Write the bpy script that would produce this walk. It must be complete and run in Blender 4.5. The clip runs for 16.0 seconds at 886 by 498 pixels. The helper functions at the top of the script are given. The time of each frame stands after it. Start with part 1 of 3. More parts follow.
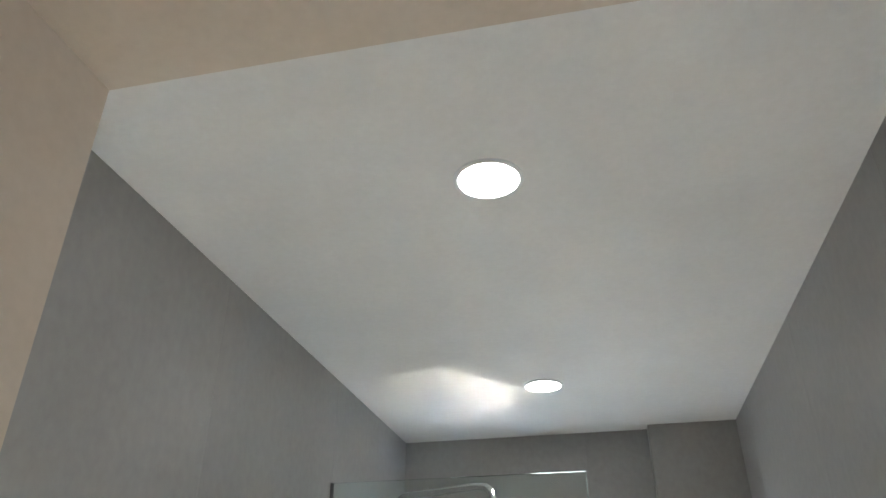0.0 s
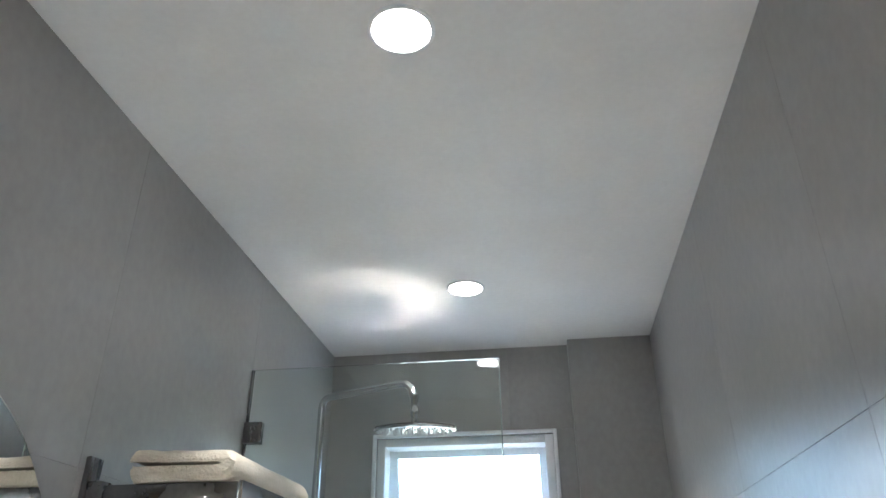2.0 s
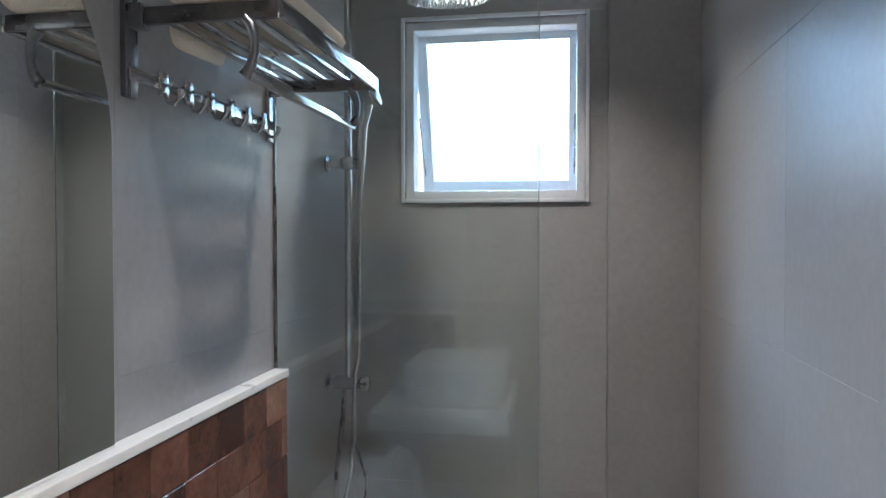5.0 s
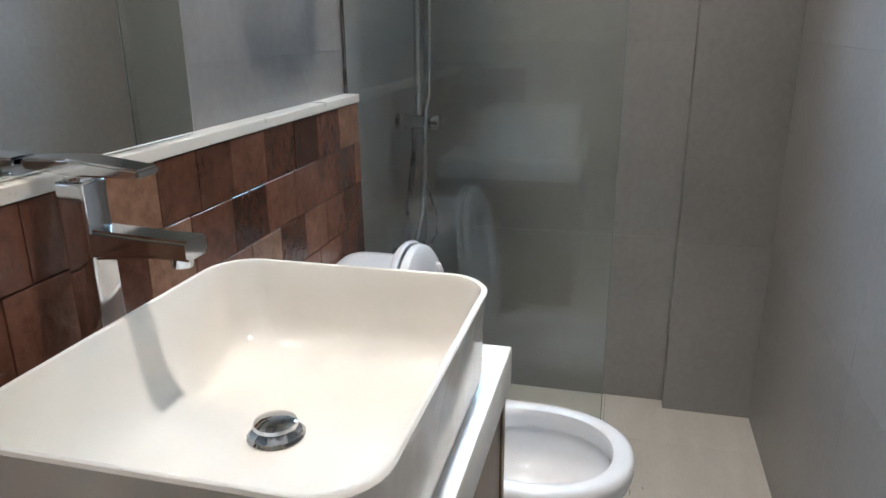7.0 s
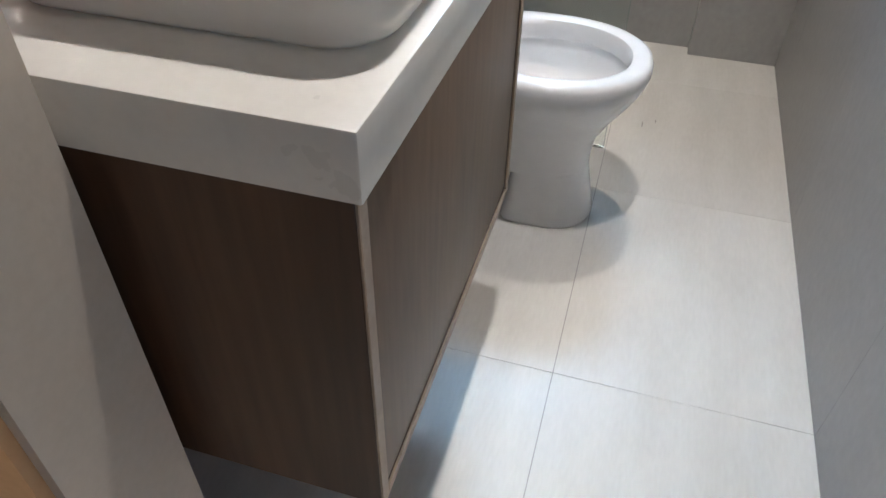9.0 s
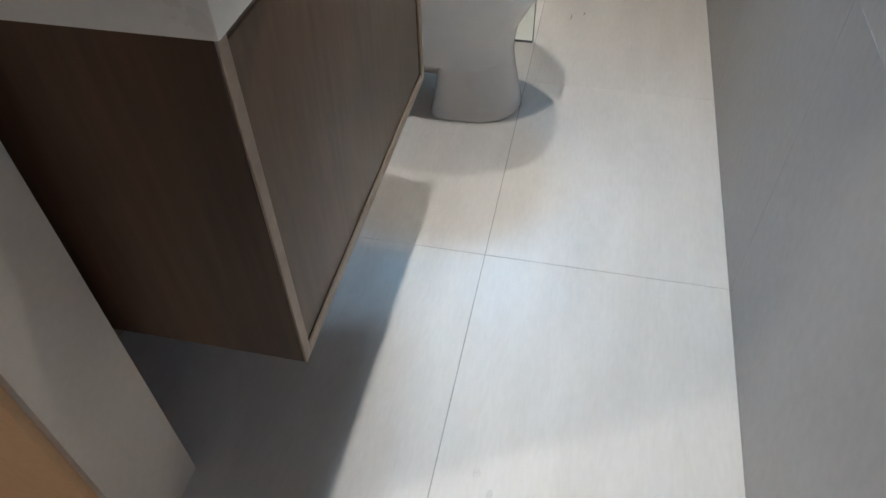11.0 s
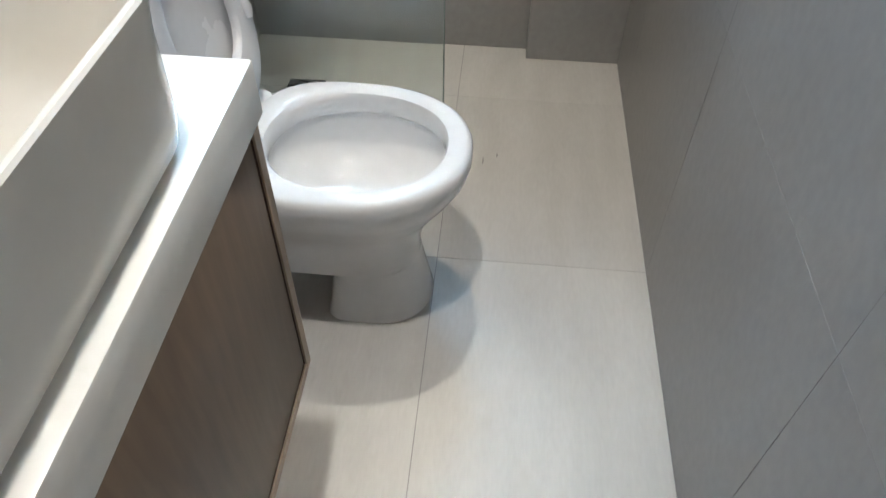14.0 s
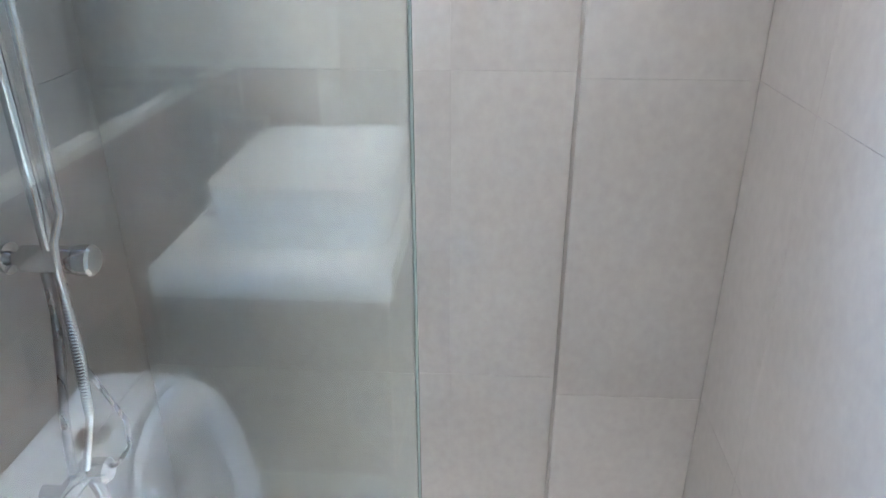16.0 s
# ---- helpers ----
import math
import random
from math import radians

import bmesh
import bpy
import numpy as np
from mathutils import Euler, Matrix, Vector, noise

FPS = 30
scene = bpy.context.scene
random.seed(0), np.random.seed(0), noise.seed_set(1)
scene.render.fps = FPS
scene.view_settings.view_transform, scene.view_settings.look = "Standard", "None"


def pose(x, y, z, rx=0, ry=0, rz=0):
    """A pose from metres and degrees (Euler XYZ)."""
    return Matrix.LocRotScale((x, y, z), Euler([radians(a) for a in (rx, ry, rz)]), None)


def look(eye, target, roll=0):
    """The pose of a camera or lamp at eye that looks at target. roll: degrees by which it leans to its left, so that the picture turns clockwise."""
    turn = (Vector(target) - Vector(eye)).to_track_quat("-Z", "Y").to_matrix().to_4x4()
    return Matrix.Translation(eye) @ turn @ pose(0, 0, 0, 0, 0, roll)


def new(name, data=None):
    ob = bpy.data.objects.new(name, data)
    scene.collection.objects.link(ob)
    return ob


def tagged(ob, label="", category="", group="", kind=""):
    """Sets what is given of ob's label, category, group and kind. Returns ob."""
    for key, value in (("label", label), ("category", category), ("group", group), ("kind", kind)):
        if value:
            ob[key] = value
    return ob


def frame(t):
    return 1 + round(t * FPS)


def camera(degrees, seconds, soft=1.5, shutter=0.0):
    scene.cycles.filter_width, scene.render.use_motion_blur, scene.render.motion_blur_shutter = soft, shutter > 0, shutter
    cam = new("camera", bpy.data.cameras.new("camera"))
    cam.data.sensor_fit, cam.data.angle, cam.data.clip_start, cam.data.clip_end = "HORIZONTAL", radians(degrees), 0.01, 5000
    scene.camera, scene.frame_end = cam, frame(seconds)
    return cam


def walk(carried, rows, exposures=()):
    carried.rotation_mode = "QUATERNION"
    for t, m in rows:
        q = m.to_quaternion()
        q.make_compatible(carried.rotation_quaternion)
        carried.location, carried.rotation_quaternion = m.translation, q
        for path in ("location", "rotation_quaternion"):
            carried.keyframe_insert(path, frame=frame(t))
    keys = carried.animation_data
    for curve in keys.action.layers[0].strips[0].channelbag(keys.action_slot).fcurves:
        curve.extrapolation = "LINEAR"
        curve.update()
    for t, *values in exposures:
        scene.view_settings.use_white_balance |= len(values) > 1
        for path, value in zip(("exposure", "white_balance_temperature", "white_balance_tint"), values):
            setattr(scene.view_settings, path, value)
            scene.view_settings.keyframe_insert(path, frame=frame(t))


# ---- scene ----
# ---- camera ----
cam = camera(64.1, 16.0, soft=1.5)
PATH = [
    (0, (0.658, -0.605, 1.737), (0.28, 1.097, 2.717), -0.1),
    (0.5, (0.684, -0.581, 1.728), (0.337, 1.125, 2.713), -0.1),
    (1, (0.713, -0.553, 1.697), (0.41, 1.163, 2.678), 0.1),
    (1.5, (0.709, -0.536, 1.644), (0.459, 1.191, 2.62), -0.2),
    (2, (0.712, -0.538, 1.540), (0.464, 1.218, 2.460), -0.3),
    (2.5, (0.693, -0.481, 1.558), (0.437, 1.367, 2.279), 0.2),
    (3, (0.699, -0.47, 1.538), (0.425, 1.439, 2.067), 0.1),
    (3.5, (0.691, -0.468, 1.516), (0.414, 1.474, 1.905), 0.1),
    (4, (0.688, -0.476, 1.478), (0.404, 1.485, 1.75), 0.0),
    (4.2, (0.681, -0.487, 1.456), (0.397, 1.482, 1.666), 0.2),
    (6.3, (0.653, -0.461, 1.270), (0.224, 1.446, 0.849), -0.5),
    (6.5, (0.646, -0.456, 1.256), (0.206, 1.436, 0.781), -0.4),
    (7, (0.626, -0.455, 1.210), (0.151, 1.390, 0.603), -0.5),
    (7.2, (0.617, -0.472, 1.186), (0.139, 1.350, 0.520), -0.6),
    (7.5, (0.609, -0.511, 1.165), (0.103, 1.246, 0.354), -0.6),
    (7.8, (0.608, -0.543, 1.140), (0.114, 1.123, 0.153), 0.1),
    (8, (0.614, -0.560, 1.120), (0.126, 1.061, 0.053), -0.3),
    (8.2, (0.622, -0.556, 1.116), (0.145, 0.998, -0.046), 0.2),
    (8.5, (0.638, -0.554, 1.084), (0.180, 0.945, -0.153), 0.3),
    (9, (0.656, -0.539, 1.03), (0.237, 0.898, -0.297), 0.8),
    (9.5, (0.694, -0.572, 1.029), (0.287, 0.83, -0.338), -0.1),
    (10, (0.722, -0.592, 1.027), (0.323, 0.785, -0.368), -0.3),
    (10.2, (0.732, -0.603, 1.024), (0.334, 0.769, -0.376), -0.9),
    (12.3, (0.763, -0.593, 0.962), (0.605, 0.642, -0.603), -0.7),
    (12.5, (0.754, -0.566, 0.999), (0.607, 0.665, -0.571), -0.6),
    (13, (0.723, -0.444, 1.072), (0.611, 0.787, -0.5), 0.5),
    (13.5, (0.722, -0.286, 1.105), (0.614, 1.001, -0.421), 0.8),
    (14, (0.715, -0.123, 1.145), (0.609, 1.229, -0.325), 0.9),
    (14.5, (0.694, 0.052, 1.174), (0.563, 1.52, -0.178), 0.5),
    (15, (0.657, 0.218, 1.216), (0.546, 1.791, -0.015), 0.3),
    (15.5, (0.675, 0.466, 1.296), (0.561, 2.172, 0.26), 0.4),
    (16, (0.669, 0.616, 1.38), (0.547, 2.422, 0.529), -0.2),
]
EXPOSURES = [(0, 2.38, 6430, 10), (1.0, 2.43, 6230, 11), (2.0, 2.38, 6100, 11), (2.5, 2.0, 6030, 12), (3.5, 1.56, 6040, 16), (4.2, 1.5, 6020, 16), (6.5, 1.43, 6280, 15), (7.5, 1.15, 6400, 13), (8.0, 1.13, 6400, 13),
             (9.0, 1.54, 6300, 14), (9.5, 1.52, 6300, 14), (12.5, 1.24, 6280, 11), (13.5, 1.36, 6350, 11), (14.5, 1.18, 6480, 11), (15.0, 1.3, 6500, 12), (15.5, 2.33, 6150, 14), (16, 2.85, 5880, 15)]
walk(cam, [(t, look(eye, target, roll)) for t, eye, target, roll in PATH], exposures=EXPOSURES)

# ---- world and light ----
world = bpy.data.worlds.new("world")
scene.world = world
world.use_nodes = True
wn = world.node_tree
sky = wn.nodes.new("ShaderNodeTexSky")
sky.sky_type, sky.sun_disc, sky.sun_elevation, sky.sun_rotation = "NISHITA", False, radians(46), radians(207)
wn.links.new(sky.outputs[0], wn.nodes["Background"].inputs[0])
wn.nodes["Background"].inputs[1].default_value = 0.15


def area_lamp(name, m, sx, sy, power, color, shape="RECTANGLE", spread=180):
    d = bpy.data.lights.new(name, "AREA")
    d.shape, d.size, d.size_y, d.energy, d.color, d.spread = shape, sx, sy, power, color, radians(spread)
    ob = new(name, d)
    ob.matrix_world = m
    return ob


sun_data = bpy.data.lights.new("sun", "SUN")
sun_data.energy, sun_data.angle, sun_data.color = 4.5, radians(2), (1.0, 0.96, 0.9)
new("sun", sun_data).matrix_world = look((0, 0, 0), (0.3, 0.6, -0.7))
# daylight outside the bathroom window, and a warm fill added in the unseen bedroom
area_lamp("window_daylight", look((0.42, 2.02, 1.95), (0.61, 1.02, 1.17)), 0.66, 0.60, 3.3, (0.48, 0.72, 1.0), "RECTANGLE", 66)
area_lamp("bedroom_fill", look((2.56, -2.0, 1.5), (0.3, -0.5, 0.9)), 1.0, 1.2, 0.34, (1.0, 0.91, 0.80))
# the ceiling lamp of the bedroom, and the two of the bathroom
area_lamp("downlight_bedroom", look((-0.55, -0.78, 2.490), (0.75, -0.1, 0.0)), 0.07, 0.07, 2.9, (1.0, 0.93, 0.82), "DISK", 84)
area_lamp("downlight_front", look((0.535, 0.265, 2.340), (0.575, 0.268, 1.340)), 0.062, 0.062, 1.9, (1.0, 0.97, 0.92), "DISK", 80)
area_lamp("downlight_rear", look((0.522, 1.25, 2.340), (0.545, 1.252, 1.340)), 0.076, 0.076, 1.85, (1.0, 0.91, 0.79), "DISK", 92)


scene.cycles.caustics_reflective = True
scene.cycles.blur_glossy = 0.0
scene.cycles.use_guiding = True
scene.cycles.sample_clamp_indirect = 0.0


# ---- materials ----
def mat_base(name, color, rough=0.5, metal=0.0, spec=0.5):
    m = bpy.data.materials.new(name)
    m.use_nodes = True
    b = m.node_tree.nodes["Principled BSDF"]
    b.inputs["Base Color"].default_value = (*color, 1)
    b.inputs["Roughness"].default_value = rough
    b.inputs["Metallic"].default_value = metal
    b.inputs["Specular IOR Level"].default_value = spec
    return m, m.node_tree, b


def mat_vary(name, dark, light, rough=0.5, scale=6.0, fine=60.0, stretch=(1, 1, 1), bump=0.05, metal=0.0, piece=0.0, spec=0.5, rough_var=0.08):
    """Two scales of noise between two colours, with fine relief; piece: brightness change from object to object."""
    m, nt, b = mat_base(name, light, rough, metal, spec)
    nd, ln = nt.nodes, nt.links
    tc, mp = nd.new("ShaderNodeTexCoord"), nd.new("ShaderNodeMapping")
    mp.inputs["Scale"].default_value = stretch
    ln.new(tc.outputs["Object"], mp.inputs["Vector"])
    n1, n2 = nd.new("ShaderNodeTexNoise"), nd.new("ShaderNodeTexNoise")
    n1.inputs["Scale"].default_value, n1.inputs["Detail"].default_value = scale, 5
    n2.inputs["Scale"].default_value, n2.inputs["Detail"].default_value = fine, 3
    ln.new(mp.outputs[0], n1.inputs["Vector"])
    ln.new(mp.outputs[0], n2.inputs["Vector"])
    mx = nd.new("ShaderNodeMath")
    mx.operation = "MULTIPLY_ADD"
    mx.inputs[1].default_value = 0.35
    ln.new(n2.outputs["Fac"], mx.inputs[0])
    sc = nd.new("ShaderNodeMath")
    sc.operation = "MULTIPLY"
    sc.inputs[1].default_value = 0.65
    ln.new(n1.outputs["Fac"], sc.inputs[0])
    ln.new(sc.outputs[0], mx.inputs[2])
    ramp = nd.new("ShaderNodeValToRGB")
    ramp.color_ramp.elements[0].position, ramp.color_ramp.elements[1].position = 0.32, 0.68
    ramp.color_ramp.elements[0].color, ramp.color_ramp.elements[1].color = (*dark, 1), (*light, 1)
    ln.new(mx.outputs[0], ramp.inputs[0])
    out = ramp.outputs[0]
    if piece:
        oi, hs = nd.new("ShaderNodeObjectInfo"), nd.new("ShaderNodeHueSaturation")
        mr = nd.new("ShaderNodeMapRange")
        mr.inputs[3].default_value, mr.inputs[4].default_value = 1 - piece, 1 + piece
        ln.new(oi.outputs["Random"], mr.inputs[0])
        ln.new(mr.outputs[0], hs.inputs["Value"])
        ln.new(out, hs.inputs["Color"])
        out = hs.outputs[0]
    ln.new(out, b.inputs["Base Color"])
    rr = nd.new("ShaderNodeMapRange")
    rr.inputs[3].default_value, rr.inputs[4].default_value = max(0.02, rough - rough_var), rough + rough_var
    ln.new(n1.outputs["Fac"], rr.inputs[0])
    ln.new(rr.outputs[0], b.inputs["Roughness"])
    if bump:
        bp = nd.new("ShaderNodeBump")
        bp.inputs["Strength"].default_value, bp.inputs["Distance"].default_value = bump, 0.004
        ln.new(n2.outputs["Fac"], bp.inputs["Height"])
        ln.new(bp.outputs[0], b.inputs["Normal"])
    return m


WALL_TILE = mat_vary("grey_porcelain_tile", (0.287, 0.2815, 0.272), (0.368, 0.361, 0.350), 0.40, 2.6, 55, (1, 1, 0.8), 0.07, piece=0.05)
FLOOR_TILE = mat_vary("pale_porcelain_tile", (0.465, 0.449, 0.415), (0.548, 0.530, 0.494), 0.36, 4.5, 46, (3.2, 0.7, 1), 0.03, piece=0.03)
GROUT = mat_vary("grey_grout", (0.27, 0.265, 0.255), (0.33, 0.325, 0.313), 0.85, 20, 120, bump=0.2)
FLOOR_GROUT = mat_vary("dark_floor_grout", (0.26, 0.25, 0.235), (0.33, 0.32, 0.30), 0.85, 20, 120, bump=0.2)
BROWN_GROUT = mat_vary("brown_grout", (0.10, 0.062, 0.045), (0.15, 0.10, 0.075), 0.85, 20, 120, bump=0.2)
PAINT_WHITE = mat_vary("white_ceiling_paint", (0.72, 0.71, 0.69), (0.80, 0.79, 0.77), 0.75, 4, 90, bump=0.12)
PAINT_BEIGE = mat_vary("beige_wall_paint", (0.50, 0.37, 0.27), (0.58, 0.44, 0.33), 0.7, 3, 80, bump=0.12)
PAINT_OCHRE = mat_vary("ochre_wall_paint", (0.56, 0.33, 0.16), (0.66, 0.41, 0.21), 0.7, 3, 80, bump=0.12)
JAMB_PAINT = mat_vary("greige_jamb_paint", (0.55, 0.475, 0.385), (0.63, 0.55, 0.455), 0.6, 5, 90, bump=0.08)
BEDROOM_FLOOR = mat_vary("bedroom_floor", (0.45, 0.42, 0.38), (0.58, 0.55, 0.50), 0.4, 2, 30)
STONE_TOP = mat_vary("cream_solid_surface", (0.68, 0.64, 0.57), (0.75, 0.71, 0.64), 0.3, 8, 90, bump=0.01)
CERAMIC = mat_vary("white_ceramic", (0.67, 0.67, 0.67), (0.73, 0.73, 0.73), 0.08, 4, 40, bump=0.0, rough_var=0.03)
BASIN_CERAMIC = mat_vary("cream_white_ceramic", (0.70, 0.665, 0.60), (0.77, 0.725, 0.655), 0.085, 4, 14, bump=0.40, rough_var=0.02)
PLASTIC = mat_vary("white_plastic", (0.66, 0.66, 0.67), (0.72, 0.72, 0.73), 0.25, 5, 50, bump=0.0)
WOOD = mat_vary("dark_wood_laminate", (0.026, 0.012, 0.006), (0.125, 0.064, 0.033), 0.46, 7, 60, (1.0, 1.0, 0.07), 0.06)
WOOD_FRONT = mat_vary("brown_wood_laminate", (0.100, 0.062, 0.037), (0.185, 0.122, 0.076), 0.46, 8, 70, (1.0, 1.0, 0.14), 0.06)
WOOD_EDGE = mat_vary("wood_edge_band", (0.28, 0.20, 0.14), (0.40, 0.30, 0.21), 0.45, 12, 90, bump=0.04)
CHROME = mat_vary("chrome", (0.62, 0.63, 0.65), (0.72, 0.73, 0.75), 0.10, 14, 90, bump=0.0, metal=1.0, rough_var=0.05)
POLISHED, _, _ = mat_base("polished_steel", (0.30, 0.30, 0.295), 0.18, 1.0)
# dark metal parts, and rack parts whose shade is put into the colour
STEEL_DARK = mat_vary("brushed_dark_and_shaded_steel", (0.20, 0.20, 0.205), (0.32, 0.32, 0.33), 0.28, 14, 120, (1, 8, 1), 0.03, metal=1.0)
TOWEL = mat_vary("cream_terry_towel", (0.62, 0.55, 0.44), (0.78, 0.71, 0.60), 0.95, 18, 260, bump=0.7)
ALU = mat_vary("white_aluminium", (0.70, 0.71, 0.72), (0.80, 0.81, 0.82), 0.35, 10, 80, bump=0.0)
RUBBER = mat_vary("black_rubber", (0.02, 0.02, 0.02), (0.04, 0.04, 0.04), 0.6, 20, 90)
MIRROR, _, _ = mat_base("mirror_silver", (0.86, 0.88, 0.87), 0.015, 1.0)
BLUE, _, _ = mat_base("blue_plastic_cap", (0.03, 0.22, 0.45), 0.3)
GLASS, _, gb = mat_base("clear_glass", (0.89, 0.955, 0.93), 0.0)
gb.inputs["Transmission Weight"].default_value, gb.inputs["IOR"].default_value = 1.0, 1.5
GLASS_EDGE, _, _ = mat_base("glass_edge_glint", (0.26, 0.33, 0.31), 0.20)
LED, lnt, lb = mat_base("lit_diffuser", (0.9, 0.9, 0.9), 0.4)
lb.inputs["Emission Color"].default_value, lb.inputs["Emission Strength"].default_value = (1, 0.98, 0.95, 1), 5.0


def terracotta():
    """Uneven glaze: every tile takes its own tone, from near black-brown to pinkish tan, with mottling inside it."""
    m = mat_vary("glazed_terracotta_tile", (0.45, 0.40, 0.37), (1.0, 1.0, 1.0), 0.20, 15, 70, bump=0.45, rough_var=0.1)
    nt = m.node_tree
    nd, ln = nt.nodes, nt.links
    b = nd["Principled BSDF"]
    mottle = b.inputs["Base Color"].links[0].from_socket
    oi, ramp, mul = nd.new("ShaderNodeObjectInfo"), nd.new("ShaderNodeValToRGB"), nd.new("ShaderNodeMix")
    el = ramp.color_ramp.elements
    el[0].position, el[0].color = 0.0, (0.075, 0.028, 0.017, 1)
    el[1].position, el[1].color = 1.0, (0.345, 0.195, 0.125, 1)
    for p, c in ((0.25, (0.130, 0.052, 0.032, 1)), (0.6, (0.210, 0.090, 0.055, 1)), (0.82, (0.265, 0.125, 0.080, 1))):
        el.new(p).color = c
    ln.new(oi.outputs["Random"], ramp.inputs[0])
    mul.data_type, mul.blend_type = "RGBA", "MULTIPLY"
    mul.inputs["Factor"].default_value = 1.0
    ln.new(ramp.outputs[0], mul.inputs[6])
    ln.new(mottle, mul.inputs[7])
    ln.new(mul.outputs[2], b.inputs["Base Color"])
    return m


BRICK = terracotta()


# ---- mesh helpers ----
def add_box(bm, x0, x1, y0, y1, z0, z1, bevel=0.0, seg=2):
    vs = [bm.verts.new((x, y, z)) for x in (x0, x1) for y in (y0, y1) for z in (z0, z1)]
    fs = [bm.faces.new([vs[i] for i in f]) for f in ((0, 1, 3, 2), (4, 6, 7, 5), (0, 4, 5, 1), (2, 3, 7, 6), (0, 2, 6, 4), (1, 5, 7, 3))]
    if bevel:
        es = list({e for f in fs for e in f.edges})
        bmesh.ops.bevel(bm, geom=es, offset=bevel, segments=seg, profile=0.5, affect="EDGES")
    return bm


def box(*a, **k):
    return add_box(bmesh.new(), *a, **k)


def loft(rings, close_start=True, close_end=True, bm=None):
    bm = bm or bmesh.new()
    loops = [[bm.verts.new(p) for p in r] for r in rings]
    n = len(loops[0])
    for a, b in zip(loops, loops[1:]):
        for i in range(n):
            bm.faces.new((a[i], a[(i + 1) % n], b[(i + 1) % n], b[i]))
    if close_start:
        bm.faces.new(loops[0][::-1])
    if close_end:
        bm.faces.new(loops[-1])
    return bm


def tube(points, r, seg=12, bm=None):
    """A round bar along a line of points; r: one radius or one a point."""
    pts = [Vector(p) for p in points]
    rs = r if isinstance(r, (list, tuple)) else [r] * len(pts)
    rings, up = [], None
    for i, p in enumerate(pts):
        d = ((pts[min(i + 1, len(pts) - 1)] - p).normalized() + (p - pts[max(i - 1, 0)]).normalized()).normalized()
        up = d.orthogonal().normalized() if up is None else (up - d * up.dot(d)).normalized()
        side = d.cross(up)
        rings.append([p + rs[i] * (up * math.cos(2 * math.pi * k / seg) + side * math.sin(2 * math.pi * k / seg)) for k in range(seg)])
    return loft(rings, bm=bm)


def lathe(profile, center, axis="z", seg=32):
    """profile: (radius, height) pairs from one end to the other."""
    rings = []
    for r, h in profile:
        ring = []
        for k in range(seg):
            c, s = r * math.cos(2 * math.pi * k / seg), r * math.sin(2 * math.pi * k / seg)
            o = {"z": (c, s, h), "x": (h, c, s), "y": (s, h, c)}[axis]
            ring.append(Vector(center) + Vector(o))
        rings.append(ring)
    return loft(rings)


def round_rect(x0, x1, y0, y1, z, r, seg=6):
    pts = []
    for cx, cy, a0 in ((x1 - r, y1 - r, 0), (x0 + r, y1 - r, 90), (x0 + r, y0 + r, 180), (x1 - r, y0 + r, 270)):
        for k in range(seg + 1):
            a = radians(a0 + 90 * k / seg)
            pts.append((cx + r * math.cos(a), cy + r * math.sin(a), z))
    return pts


def bend(a, corner, b, r, seg=6):
    """Points from a to b with the corner rounded by r."""
    a, c, b = Vector(a), Vector(corner), Vector(b)
    p, q = c + (a - c).normalized() * r, c + (b - c).normalized() * r
    arc = [(1 - t) ** 2 * p + 2 * t * (1 - t) * c + t * t * q for t in (k / seg for k in range(seg + 1))]
    return [a, *arc, b]


def finish(bm, smooth=True):
    bmesh.ops.recalc_face_normals(bm, faces=bm.faces)
    for f in bm.faces:
        f.smooth = smooth
    if smooth:
        for e in bm.edges:
            if len(e.link_faces) == 2 and e.calc_face_angle(0) > radians(38):
                e.smooth = False


def mesh_ob(name, bm, material, smooth=True):
    finish(bm, smooth)
    me = bpy.data.meshes.new(name)
    bm.to_mesh(me)
    bm.free()
    me.materials.append(material)
    return new(name, me)


def under(ob, parent):
    ob.parent = parent
    if parent.type == "EMPTY":
        ob.matrix_parent_inverse = Matrix.Translation(-parent.location)


def part(name, bm, material, parent, label="", smooth=True):
    ob = mesh_ob(name, bm, material, smooth)
    under(ob, parent)
    return tagged(ob, label)


def thing(name, at, label, category, group=""):
    ob = new(name)
    ob.empty_display_size, ob.location = 0.05, at
    return tagged(ob, label, category, group)


def structure(name, bm, material, label, category, smooth=False):
    return tagged(mesh_ob(name, bm, material, smooth), label, category, kind="structure")


# ---- the room: x 0..W, y FRONT..BACK, ceiling at H ----
W, BACK, H = 1.072, 1.766, 2.35
FRONT, OUT = -0.205, -0.335          # inner and outer faces of the door wall
PX, PY = 0.806, 1.712                # pillar: left edge and front face
WX0, WX1, WZ0, WZ1 = 0.153, 0.750, 1.475, 2.070   # window frame, outer
DX0, DTOP = 0.268, 2.165             # door opening: left jamb and head
GY, GX, GTOP = 1.088, 0.615, 2.087   # shower screen
T = 0.008                            # tile thickness

wall_left = structure("wall_left", box(-0.12, -0.0015, FRONT, BACK + 0.15, -T, H), GROUT, "grey grout bed behind large wall tiles", "wall")
wall_right = structure("wall_right", box(W + 0.0015, W + 0.12, -0.295, BACK + 0.15, -T, H), GROUT, "grey grout bed behind large wall tiles", "wall")
bm = bmesh.new()
ya, yb = BACK + 0.0015, BACK + 0.15
hx0, hx1, hz0, hz1 = WX0 + 0.012, WX1 - 0.012, WZ0 + 0.012, WZ1 - 0.012
add_box(bm, -T, hx0, ya, yb, -T, H)
add_box(bm, hx1, W + T, ya, yb, -T, H)
add_box(bm, hx0, hx1, ya, yb, -T, hz0)
